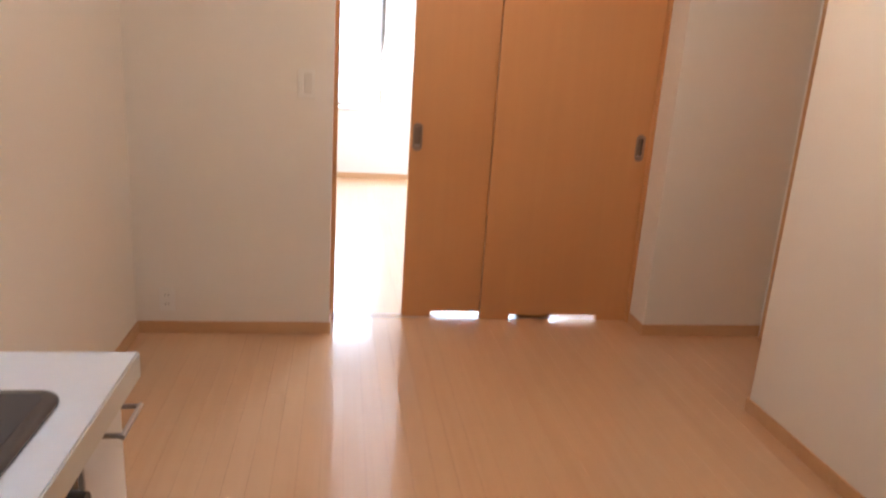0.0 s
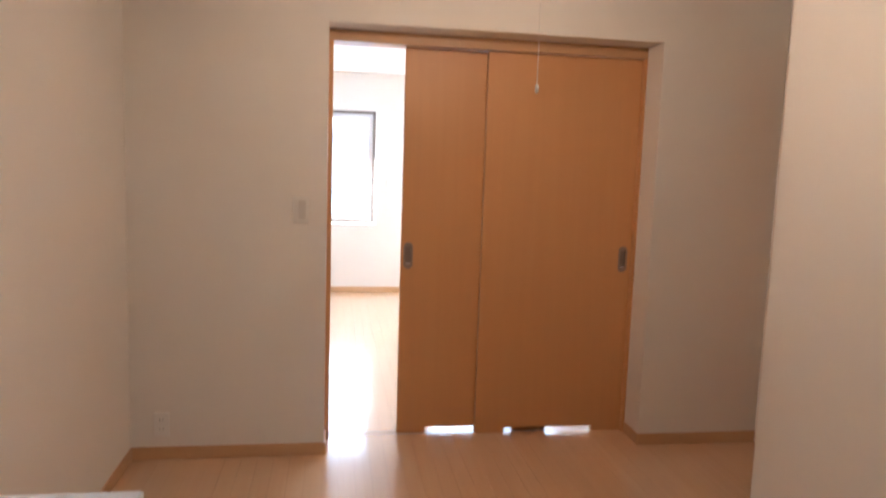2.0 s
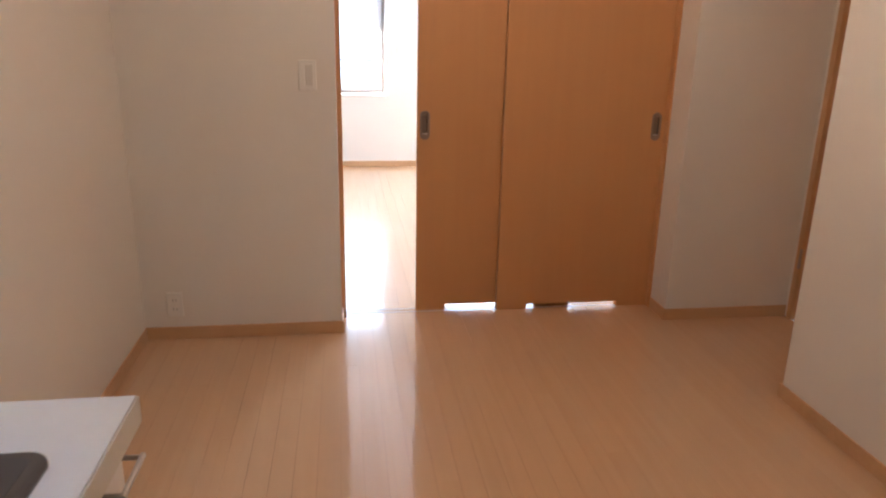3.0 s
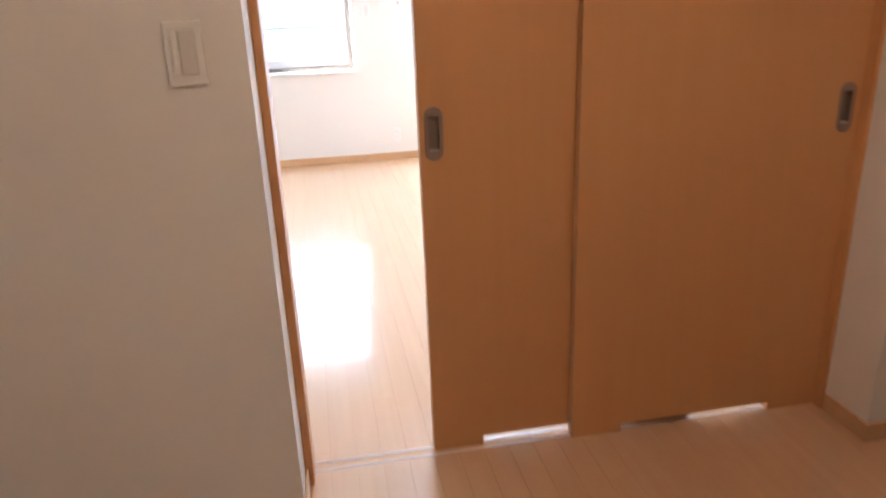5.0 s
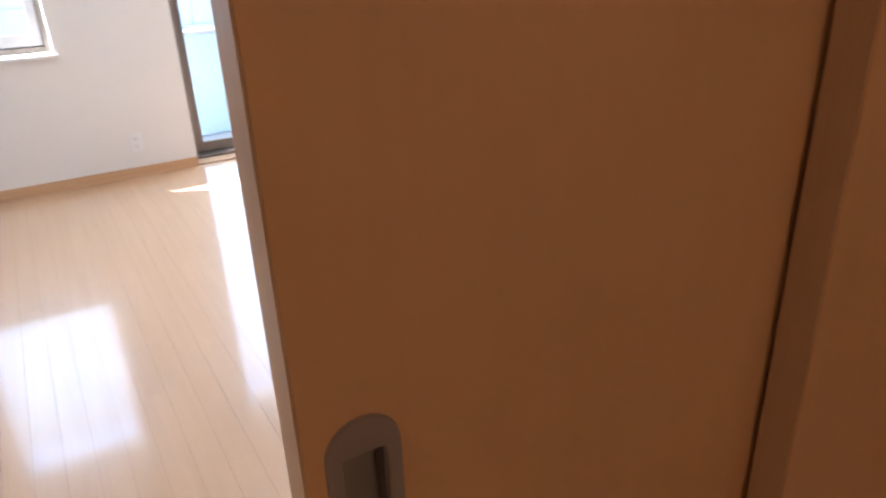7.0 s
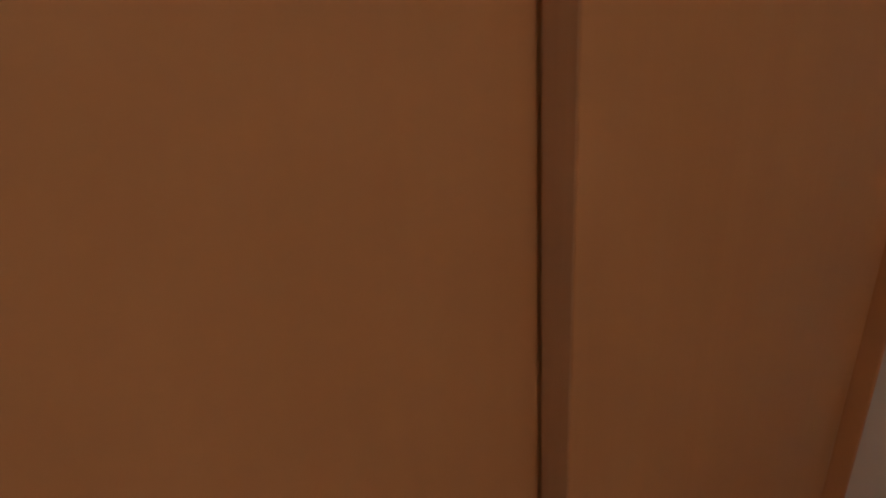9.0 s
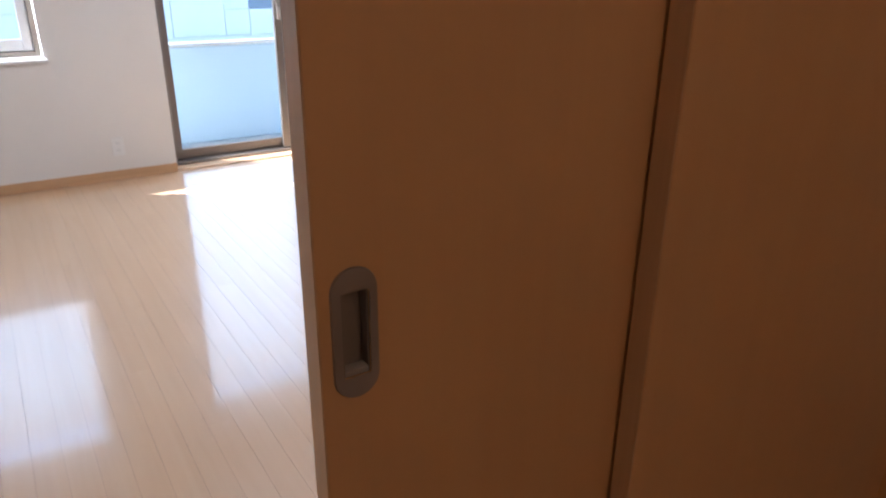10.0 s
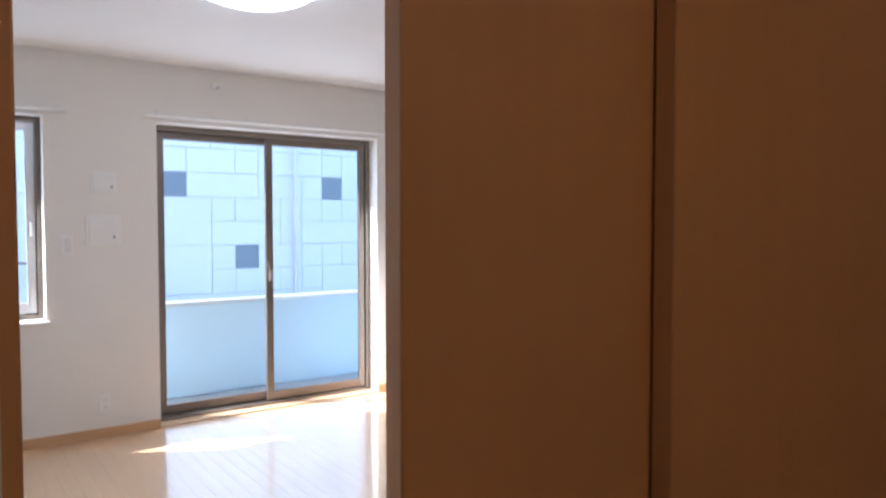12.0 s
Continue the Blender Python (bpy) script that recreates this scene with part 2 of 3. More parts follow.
structure("wall_door", slab("y", (XL - 0.15, XR2 + 0.15), (0, H), YD0, YD1, [(0, OPEN_W, -1, OPEN_H)]), WALLPAPER, "off-white wallpapered partition wall with a wide door opening", "wall")
structure("wall_far", slab("y", (XL - 0.15, XR2 + 0.15), (-0.25, H + 0.3), YF, YF + 0.22, [(WX0, WX1, WZ0, WZ1), (BX0, BX1, 0.0, BZ1)]), WALLPAPER, "white wallpapered outer wall with a window and a balcony door", "wall")
structure("wall_left", slab("x", (YB - 0.15, YF + 0.22), (-0.25, H + 0.3), XL - 0.15, XL, []), WALLPAPER, "plain off-white wallpapered side wall", "wall")
structure("wall_living_right", slab("x", (YD1, YF), (0, H), XR2, XR2 + 0.15, [(2.38, 4.03, 0.0, 2.205), (1.18, 1.96, 0.0, 2.205)]), WALLPAPER, "white wallpapered wall with closet openings", "wall")
structure("wall_kitchen_recess", slab("x", (-0.814, YD0), (0, H), XR1, XR1 + 0.12, [(-0.79, -0.035, 0.0, 2.03)]), WALLPAPER, "off-white wallpapered recess wall around a door", "wall")
structure("wall_kitchen_right", B(1.743, XR1 + 0.12, YB, -0.814, 0, H, bevel=0.004), WALLPAPER, "off-white wallpapered projecting wall block", "wall")
structure("wall_back", B(XL, 1.743, YB - 0.15, YB, 0, H), WALLPAPER, "plain off-white wallpapered back wall", "wall")
structure("beam", B(XL, -0.605, YB, YD0, 2.112, H - 0.002, bevel=0.004), WALLPAPER, "boxed-in wallpapered beam along the wall", "beam")
structure("ceiling_kitchen", B(XL - 0.15, XR1 + 0.12, YB - 0.15, 0.2, H, H + 0.12), CEILING, "off-white papered ceiling", "ceiling")
structure("ceiling_living", B(XL - 0.15, XR2 + 0.15, 0.2, YF, H, H + 0.12), CEILING, "white papered ceiling", "ceiling")


def skirting(name, runs):
    bm = bmesh.new()
    for x0, x1, y0, y1 in runs:
        box(bm, x0, x1, y0, y1, 0.0, 0.06, bevel=0.002)
    structure(name, bm, TRIM_WOOD, "light brown wooden baseboard", "baseboard")


T = 0.009
skirting("baseboard_kitchen", [(XL, 0.0, -T, 0), (XL, XL + T, -2.23, -T), (OPEN_W, XR1, -T, 0), (OPEN_W - T, OPEN_W, -T, 0.17), (0, T, -T, 0.17),
                               (1.743 - T, 1.743, YB, -0.814), (1.743 - T, XR1, -0.814, -0.814 + T)])
skirting("baseboard_living", [(XL, BX0, YF - T, YF), (XL, XL + T, YD1, YF - T), (BX1, XR2, YF - T, YF), (XR2 - T, XR2, 4.03, YF - T), (XR2 - T, XR2, 1.96, 2.38), (XR2 - T, XR2, YD1 + T, 1.18),
                              (XL + T, 0, YD1, YD1 + T), (OPEN_W, XR2, YD1, YD1 + T)])

# door frame inside the opening
dframe = tagged(new("door_frame"), "light brown wooden door frame lining the opening", "door frame", "", "structure")
part("jamb", B(0.0, 0.022, 0.175, 0.31, 0, 2.0, bevel=0.002), DOOR_WOOD, dframe)
part("jamb", B(1.612, OPEN_W, 0.175, 0.31, 0, 2.0, bevel=0.002), DOOR_WOOD, dframe)
part("head", B(0.0, OPEN_W, 0.175, 0.31, 2.0, OPEN_H, bevel=0.002), TRIM_WOOD, dframe)
part("sill_track", B(0.018, 1.612, 0.2265, 0.2305, -0.002, 0.002, bevel=0.0005), ALU_LIGHT, dframe, "thin metal floor rail")
part("sill_track", B(0.018, 1.612, 0.2645, 0.2685, -0.002, 0.002, bevel=0.0005), ALU_LIGHT, dframe, "thin metal floor rail")


# ---- sliding doors ----
def sliding_door(x0, x1, y0, y1, notch, handle_x, label):
    d = thing("sliding_door", ((x0 + x1) / 2, (y0 + y1) / 2, 0.006), label, "sliding door", "sliding doors")
    bm = slab("y", (x0, x1), (0.007, 1.997), y0, y1, [(notch[0], notch[1], 0.0, 0.027), (handle_x - 0.0145, handle_x + 0.0145, 0.906, 0.996)])
    part("panel", bm, DOOR_WOOD, d)
    bm = bmesh.new()
    box(bm, x0 - 0.0015, x0, y0 + 0.001, y1 - 0.001, 0.008, 1.996)
    part("edge_band", bm, EDGE_WOOD, d, "paler wooden edge band")
    hz, hw, hh = 0.951, 0.0235, 0.069
    # recessed pull: an oblong rim round a shallow cup
    bm = bmesh.new()
    outer, inner, back = [], [], []
    n = 12
    for sgn, cz in ((1, hz + hh - hw), (-1, hz - hh + hw)):
        for i in range(n + 1):
            a = math.pi * i / n if sgn > 0 else math.pi + math.pi * i / n
            c, s = math.cos(a), math.sin(a)
            outer.append(bm.verts.new((handle_x + hw * c, y0 - 0.003, cz + hw * s)))
            inner.append(bm.verts.new((handle_x + 0.0145 * c, y0 - 0.003, hz + sgn * 0.045)))
            back.append(bm.verts.new((handle_x + hw * c * 1.04, y0 - 0.0003, cz + hw * s * 1.02)))
    k = len(outer)
    for i in range(k):
        j = (i + 1) % k
        bm.faces.new((outer[i], outer[j], inner[j], inner[i]))
        bm.faces.new((back[i], back[j], outer[j], outer[i]))
    bmesh.ops.recalc_face_normals(bm, faces=bm.faces)
    h = part("handle", bm, PULL, d, "dull bronze recessed pull")
    part("cup", B(handle_x - 0.0144, handle_x + 0.0144, y0 + 0.012, y1 - 0.012, 0.9061, 0.9959), SHADED_CUP, h)
    part("cup_wall", B(handle_x + 0.0125, handle_x + 0.0144, y0 - 0.001, y0 + 0.0119, 0.9061, 0.9959), SHADED_CUP, h)
    part("cup_wall", B(handle_x - 0.0144, handle_x - 0.0125, y0 - 0.001, y0 + 0.0119, 0.9061, 0.9959), SHADED_CUP, h)
    # bottom wall in paler steel, painting the light it catches
    part("cup_lip", B(handle_x - 0.0124, handle_x + 0.0124, y0 - 0.001, y0 + 0.0119, 0.9061, 0.912), STEEL, h)
    return d


sliding_door(0.380, 1.197, 0.250, 0.283, (0.53, 1.015), 0.416, "light brown wooden sliding door, half open behind another")
sliding_door(0.797, 1.612, 0.212, 0.245, (0.955, 1.45), 1.570, "light brown wooden sliding door standing closed in its track")

# kitchen recess door
rd = thing("recess_door", (XR1 + 0.05, -0.41, 0), "light brown wooden door, closed in its frame", "door")
part("leaf", B(XR1 + 0.02, XR1 + 0.055, -0.76, -0.065, 0.005, 2.0, bevel=0.002), DOOR_WOOD, rd)
part("casing", B(XR1 - 0.012, XR1 + 0.08, -0.065, -0.03, 0, 2.035, bevel=0.002), EDGE_WOOD, rd)
part("casing", B(XR1 - 0.012, XR1 + 0.08, -0.795, -0.76, 0, 2.035, bevel=0.002), EDGE_WOOD, rd)
part("head", B(XR1 - 0.012, XR1 + 0.08, -0.76, -0.065, 2.0, 2.035, bevel=0.002), EDGE_WOOD, rd)
for z in (0.28, 1.72):
    part("hinge", cyl(bmesh.new(), (XR1 - 0.014, -0.068, z), (XR1 - 0.014, -0.068, z + 0.1), 0.007), DARK_STEEL, rd, "dark metal hinge")


# ---- closets in the living room ----
def closet(y0, y1, doors, label):
    c = thing("closet", (XR2, (y0 + y1) / 2, 0), label, "closet")
    x0, x1, top, f = XR2 - 0.010, XR2 + 0.08, 2.205, 0.03
    part("frame_post", B(x0, x1, y0, y0 + f, 0, top - f, bevel=0.002), EDGE_WOOD, c)
    part("frame_post", B(x0, x1, y1 - f, y1, 0, top - f, bevel=0.002), EDGE_WOOD, c)
    part("frame_head", B(x0, x1, y0, y1, top - f, top, bevel=0.002), EDGE_WOOD, c)
    part("back", B(XR2 + 0.12, XR2 + 0.149, y0 + 0.001, y1 - 0.001, 0, top), FLOOR_BED, c)
    part("floor_track", B(XR2 + 0.004, XR2 + 0.045, y0 + f, y1 - f, 0.0, 0.006), GREY, c, "dark floor track")
    w = (y1 - y0 - 2 * f) / doors
    for i in range(doors):
        a, b = y0 + f + i * w, y0 + f + (i + 1) * w
        d = part("door", B(XR2 + 0.008, XR2 + 0.032, a + 0.002, b - 0.002, 0.014, top - f - 0.012, bevel=0.0015), CLOSET_WOOD, c)
        hy = b - 0.14 if i == 0 else a + 0.14
        bm = bmesh.new()
        cyl(bm, (XR2 - 0.018, hy - 0.04, 0.96), (XR2 - 0.018, hy + 0.04, 0.96), 0.006)
        cyl(bm, (XR2 + 0.009, hy - 0.03, 0.96), (XR2 - 0.018, hy - 0.03, 0.96), 0.005)
        cyl(bm, (XR2 + 0.009, hy + 0.03, 0.96), (XR2 - 0.018, hy + 0.03, 0.96), 0.005)
        part("handle", bm, ALU_LIGHT, d, "small silver bar handle")


closet(2.38, 4.03, 2, "built-in closet with two pale wooden folding doors")
closet(1.18, 1.96, 1, "narrow pale wooden door in a brown frame")


# ---- balcony sliding door ----
def sash(parent, name, x0, x1, z0, z1, y0, y1, st, mat):
    """A glazed frame: two stiles, two rails, a pane."""
    s = part(name, B(x0, x0 + st, y0, y1, z0, z1, bevel=0.003), mat, parent)
    part("stile", B(x1 - st, x1, y0, y1, z0, z1, bevel=0.003), mat, s)
    part("rail", B(x0 + st, x1 - st, y0, y1, z1 - st, z1, bevel=0.002), mat, s)
    part("rail", B(x0 + st, x1 - st, y0, y1, z0, z0 + st * 1.3, bevel=0.002), mat, s)
    ym = (y0 + y1) / 2
    g = part("pane", B(x0 + st, x1 - st, ym - 0.003, ym + 0.003, z0 + st * 1.3, z1 - st), GLASS, s, "clear glass pane")
    g.visible_shadow = False
    return s


FY0, FY1 = 4.53, 4.625
bd = tagged(new("window_2"), "bronze aluminium sliding balcony door with two clear panes", "balcony door", "", "structure")
part("window_frame", B(BX0, BX0 + 0.035, FY0, FY1, 0.0, BZ1, bevel=0.003), ALU, bd)
part("window_frame", B(BX1 - 0.035, BX1, FY0, FY1, 0.0, BZ1, bevel=0.003), ALU, bd)
part("window_frame", B(BX0 + 0.035, BX1 - 0.035, FY0, FY1, BZ1 - 0.035, BZ1, bevel=0.003), ALU, bd)
part("threshold", B(BX0 + 0.035, BX1 - 0.035, FY0 - 0.02, FY1, 0.0, 0.03, bevel=0.003), ALU, bd)
mid = (BX0 + BX1) / 2
s1 = sash(bd, "sash", BX0 + 0.037, mid + 0.035, 0.032, BZ1 - 0.037, FY0 + 0.055, FY0 + 0.085, 0.05, ALU)
s2 = sash(bd, "sash", mid - 0.035, BX1 - 0.037, 0.032, BZ1 - 0.037, FY0 + 0.015, FY0 + 0.045, 0.05, ALU)
bm = bmesh.new()
box(bm, mid - 0.018, mid + 0.006, FY0 - 0.004, FY0 + 0.014, 0.92, 1.0, bevel=0.004)
cyl(bm, (mid - 0.008, FY0 - 0.006, 0.97), (mid - 0.035, FY0 - 0.012, 1.06), 0.006)
part("latch", bm, DARK_STEEL, bd, "dark crescent latch")
part("inner_sill", B(BX0, BX1, YF, FY0 - 0.021, 0.001, 0.012, bevel=0.002), FLOOR, bd)

# ---- window ----
wd = tagged(new("window_1"), "grey aluminium casement window with a white sill", "window", "", "structure")
a, b = 4.53, 4.61
part("window_frame", B(WX0, WX0 + 0.03, a, b, WZ0, WZ1, bevel=0.003), ALU, wd)
part("window_frame", B(WX1 - 0.03, WX1, a, b, WZ0, WZ1, bevel=0.003), ALU, wd)
part("window_frame", B(WX0 + 0.03, WX1 - 0.03, a, b, WZ1 - 0.03, WZ1, bevel=0.003), ALU, wd)
part("window_frame", B(WX0 + 0.03, WX1 - 0.03, a, b, WZ0, WZ0 + 0.03, bevel=0.003), ALU, wd)
ws = sash(wd, "sash", WX0 + 0.032, WX1 - 0.032, WZ0 + 0.032, WZ1 - 0.032, a + 0.02, a + 0.05, 0.05, ALU_LIGHT)
part("crossbar", cyl(bmesh.new(), (WX0 + 0.03, a + 0.065, 1.10), (WX1 - 0.03, a + 0.065, 1.10), 0.007), ALU, wd)
bm = bmesh.new()
box(bm, WX1 - 0.066, WX1 - 0.048, a + 0.008, a + 0.02, 1.26, 1.36, bevel=0.003)
cyl(bm, (WX1 - 0.057, a + 0.008, 1.34), (WX1 - 0.057, a - 0.02, 1.27), 0.006)
part("latch", bm, ALU_LIGHT, wd, "silver cam handle")
part("window_sill", B(WX0 - 0.02, WX1 + 0.02, YF - 0.022, YF + 0.1, WZ0 - 0.024, WZ0 - 0.001, bevel=0.004), WHITE, wd, "white sill board")


# ---- curtain rails ----
def curtain_rail(x0, x1, z, label):
    c = thing("curtain_rail", ((x0 + x1) / 2, YF, z), label, "curtain rail", "curtain rails")
    for dy in (0.045, 0.085):
        part("rail", B(x0, x1, YF - dy - 0.010, YF - dy + 0.010, z - 0.009, z + 0.009, bevel=0.003), WHITE, c)
    k = max(2, int((x1 - x0) / 0.6))
    for i in range(k + 1):
        x = x0 + 0.06 + (x1 - x0 - 0.12) * i / k
        part("bracket", B(x - 0.012, x + 0.012, YF - 0.1, YF, z + 0.009, z + 0.016, bevel=0.001), ALU_LIGHT, c)


curtain_rail(-0.45, 0.60, 2.02, "white double curtain rail above the window")
curtain_rail(1.035, 2.93, 2.035, "white double curtain rail above the balcony door")


# ---- wall plates ----
def plate(name, x, y, z, w, h, label, category, kind="switch"):
    """A small cover on a wall that faces the camera side."""
    p = thing(name, (x, y, z), label, category)
    part("cover", B(x - w / 2, x + w / 2, y - 0.009, y, z - h / 2, z + h / 2, bevel=0.003, seg=2), WHITE, p)
    if kind == "switch":
        part("surround", B(x - w * 0.36, x + w * 0.36, y - 0.011, y - 0.009, z - h * 0.40, z + h * 0.40, bevel=0.0008), WHITE, p)
        part("rocker", B(x - w * 0.12, x + w * 0.32, y - 0.0145, y - 0.011, z - h * 0.34, z + h * 0.36, bevel=0.002), ROCKER, p, "grey-white rocker")
        part("rocker", B(x - w * 0.32, x - w * 0.14, y - 0.0135, y - 0.011, z - h * 0.34, z + h * 0.36, bevel=0.002), WHITE, p)
    elif kind == "outlet":
        for dz in (-0.022, 0.022):
            for dx in (-0.007, 0.007):
                part("slot", B(x + dx - 0.0015, x + dx + 0.0015, y - 0.0105, y - 0.0085, z + dz - 0.006, z + dz + 0.006), GREY, p, "dark socket slot")
    else:
        part("face", B(x - w * 0.41, x + w * 0.41, y - 0.016, y - 0.009, z - h * 0.39, z + h * 0.39, bevel=0.003), WHITE, p)
        part("button", cyl(bmesh.new(), (x + w * 0.3, y - 0.018, z - h * 0.22), (x + w * 0.3, y - 0.015, z - h * 0.22), 0.009), GREY, p, "small grey button")


plate("light_switch", -0.119, YD0, 1.193, 0.075, 0.125, "white plastic light switch beside the door", "switch")
plate("wall_outlet", -0.75, YD0, 0.17, 0.07, 0.115, "white plastic wall outlet above the baseboard", "outlet", "outlet")
plate("light_switch", 0.59, YF, 1.21, 0.07, 0.12, "white plastic switch beside the window", "switch")
plate("control_panel", 0.795, YF, 1.30, 0.20, 0.185, "white square control panel on the wall", "panel", "panel")
plate("control_panel", 0.80, YF, 1.60, 0.15, 0.13, "small white square panel above another", "panel", "panel")
plate("wall_outlet", 0.785, YF, 0.21, 0.07, 0.115, "white plastic wall outlet near the balcony door", "outlet", "outlet")
plate("wall_outlet", -0.655, YF, 0.20, 0.075, 0.115, "white plastic wall outlet in the room corner", "outlet", "outlet")
plate("cover_plate", 1.50, YF, 2.27, 0.05, 0.05, "tiny white cover high on the wall", "cover", "blank")
vent = thing("pipe_cap", (XR2, 4.33, 2.07), "round white pipe cap high in the corner", "cap")
bm = cyl(bmesh.new(), (XR2, 4.33, 2.07), (XR2 - 0.012, 4.33, 2.07), 0.04, 0.034, 24)
part("cap", bm, WHITE, vent)

# ---- lamps ----
LX, LY = 1.05, 2.45
lamp = thing("ceiling_lamp", (LX, LY, H), "round glowing ceiling lamp with a domed white shade", "lamp")
part("base_plate", lathe(bmesh.new(), [(0.24, H - 0.021), (0.24, H - 0.0005)], LX, LY), WHITE, lamp)
prof = [(0.012, H - 0.125), (0.09, H - 0.121), (0.165, H - 0.108), (0.22, H - 0.088), (0.255, H - 0.066), (0.265, H - 0.044), (0.261, H - 0.022)]
part("shade", lathe(bmesh.new(), prof, LX, LY, 56), SHADE, lamp, "glowing white domed shade", smooth=True)
det = thing("smoke_detector", (0.95, 1.68, H), "round white detector on the ceiling", "detector")
part("body", lathe(bmesh.new(), [(0.02, H - 0.034), (0.035, H - 0.033), (0.048, H - 0.022), (0.05, H - 0.0005)], 0.95, 1.68, 32), WHITE, det)

CX, CY = 0.645, -1.25
kl = thing("bulb_lamp", (CX, CY, H), "bare glowing spiral bulb in a ceiling socket with pull cord", "lamp")
part("rose", lathe(bmesh.new(), [(0.03, H - 0.04), (0.05, H - 0.03), (0.055, H - 0.0005)], CX, CY, 32), WHITE, kl)
part("socket", lathe(bmesh.new(), [(0.02, 2.262), (0.027, 2.27), (0.027, 2.325), (0.012, 2.335), (0.01, H - 0.04)], CX, CY, 24), WHITE, kl)
bm = bmesh.new()
R, TURNS, N, K = 0.027, 4, 24, 10
rings = []
for i in range(TURNS * N + 1):
    a = 2 * math.pi * i / N
    z = 2.252 - 0.13 * i / (TURNS * N)
    ring = []
    for j in range(K):
        q = 2 * math.pi * j / K
        rr = R + 0.012 * math.cos(q)
        ring.append(bm.verts.new((CX + rr * math.cos(a), CY + rr * math.sin(a), z + 0.012 * math.sin(q))))
    rings.append(ring)
for r0, r1 in zip(rings, rings[1:]):
    for j in range(K):
        bm.faces.new((r0[j], r0[(j + 1) % K], r1[(j + 1) % K], r1[j]))
bm.faces.new(rings[0])
bm.faces.new(rings[-1])
bmesh.ops.recalc_face_normals(bm, faces=bm.faces)
tube = part("tube", bm, CFL, kl, "glowing spiral fluorescent tube", smooth=True)
tube.visible_shadow = False
bm = bmesh.new()
cyl(bm, (CX - 0.022, CY - 0.03, 2.29), (CX - 0.022, CY - 0.03, 1.665), 0.0013, n=8)
cord = part("pull_cord", bm, WHITE, kl, "thin white pull cord")
part("pull_knob", lathe(bmesh.new(), [(0.003, 1.64), (0.0055, 1.645), (0.0055, 1.66), (0.002, 1.668)], CX - 0.022, CY - 0.03, 16), WHITE, kl)

# ---- kitchen ----
KX, KY = -0.251, -2.25     # front edge and near end of the worktop
KZ = 0.905


def cabinet(y0, y1, label, bar=True):
    c = thing("kitchen_cabinet", ((XL + KX) / 2, (y0 + y1) / 2, 0), label, "cabinet", "kitchen base cabinets")
    part("body", B(XL + 0.001, KX - 0.045, y0 + 0.001, y1 - 0.001, 0.08, KZ - 0.042, bevel=0.001), CAB, c)
    part("plinth", B(XL + 0.001, KX - 0.09, y0 + 0.001, y1 - 0.001, 0.0, 0.08), GREY, c)
    d = part("door", B(KX - 0.044, KX - 0.024, y0 + 0.002, y1 - 0.002, 0.09, KZ - 0.05, bevel=0.002), CAB, c)
    if bar:
        my, z = max(y1 - 0.085, (y0 + y1) / 2), KZ - 0.062
        bm = bmesh.new()
        cyl(bm, (KX + 0.014, my - 0.045, z), (KX + 0.014, my + 0.045, z), 0.0038)
        cyl(bm, (KX - 0.025, my - 0.04, z), (KX + 0.014, my - 0.04, z), 0.0036)
        cyl(bm, (KX - 0.025, my + 0.04, z), (KX + 0.014, my + 0.04, z), 0.0036)
        part("handle", bm, STEEL, d, "steel bar handle")
    return c


cabinet(-2.42, KY - 0.008, "narrow white kitchen cabinet with a steel bar handle")
cabinet(-3.62, -3.03, "white kitchen cabinet under the worktop")
cabinet(-4.25, -3.62, "white kitchen cabinet under the worktop")
# worktop with a cut-out for the stove
SX0, SX1, SY0, SY1 = -0.80, -0.30, -2.99, -2.385
bm = slab("z", (XL + 0.001, KX), (-4.26, KY), KZ - 0.04, KZ, [(SX0 + 0.02, SX1 - 0.02, SY0 + 0.02, SY1 - 0.02)])
wt = thing("worktop", ((XL + KX) / 2, -3.2, KZ), "white glossy kitchen worktop around a gas stove", "worktop")
part("top", bm, COUNTER, wt)
part("edge_band", B(KX + 0.0002, KX + 0.003, -4.26, KY, KZ - 0.04, KZ - 0.002, bevel=0.001), IVORY, wt, "beige front edge band")
part("edge_band", B(XL + 0.001, KX + 0.003, KY + 0.0002, KY + 0.003, KZ - 0.04, KZ - 0.002, bevel=0.001), IVORY, wt, "beige end edge band")

st = thing("gas_stove", ((SX0 + SX1) / 2, (SY0 + SY1) / 2, KZ), "black built-in gas stove with iron pan supports", "stove")
part("top_plate", rounded_plate(SX0 + 0.016, SX1 - 0.016, SY0 + 0.016, SY1 - 0.016, KZ + 0.002, KZ + 0.0122, 0.016, 0.001), BLACK_GLASS, st, "glossy black top plate")
bm = rounded_plate(SX0, SX1, SY0, SY1, KZ + 0.001, KZ + 0.0115, 0.028, 0.009)
part("rim", bm, RIM, st, "dark grey enamel rim", smooth=True)
part("body", B(SX0 + 0.024, SX1 - 0.024, SY0 + 0.024, SY1 - 0.024, 0.66, KZ + 0.001), BLACK_IRON, st)
part("back_vent", B(SX0 + 0.02, SX0 + 0.07, SY0 + 0.1, SY1 - 0.1, KZ + 0.0125, KZ + 0.022, bevel=0.002), BLACK_IRON, st)
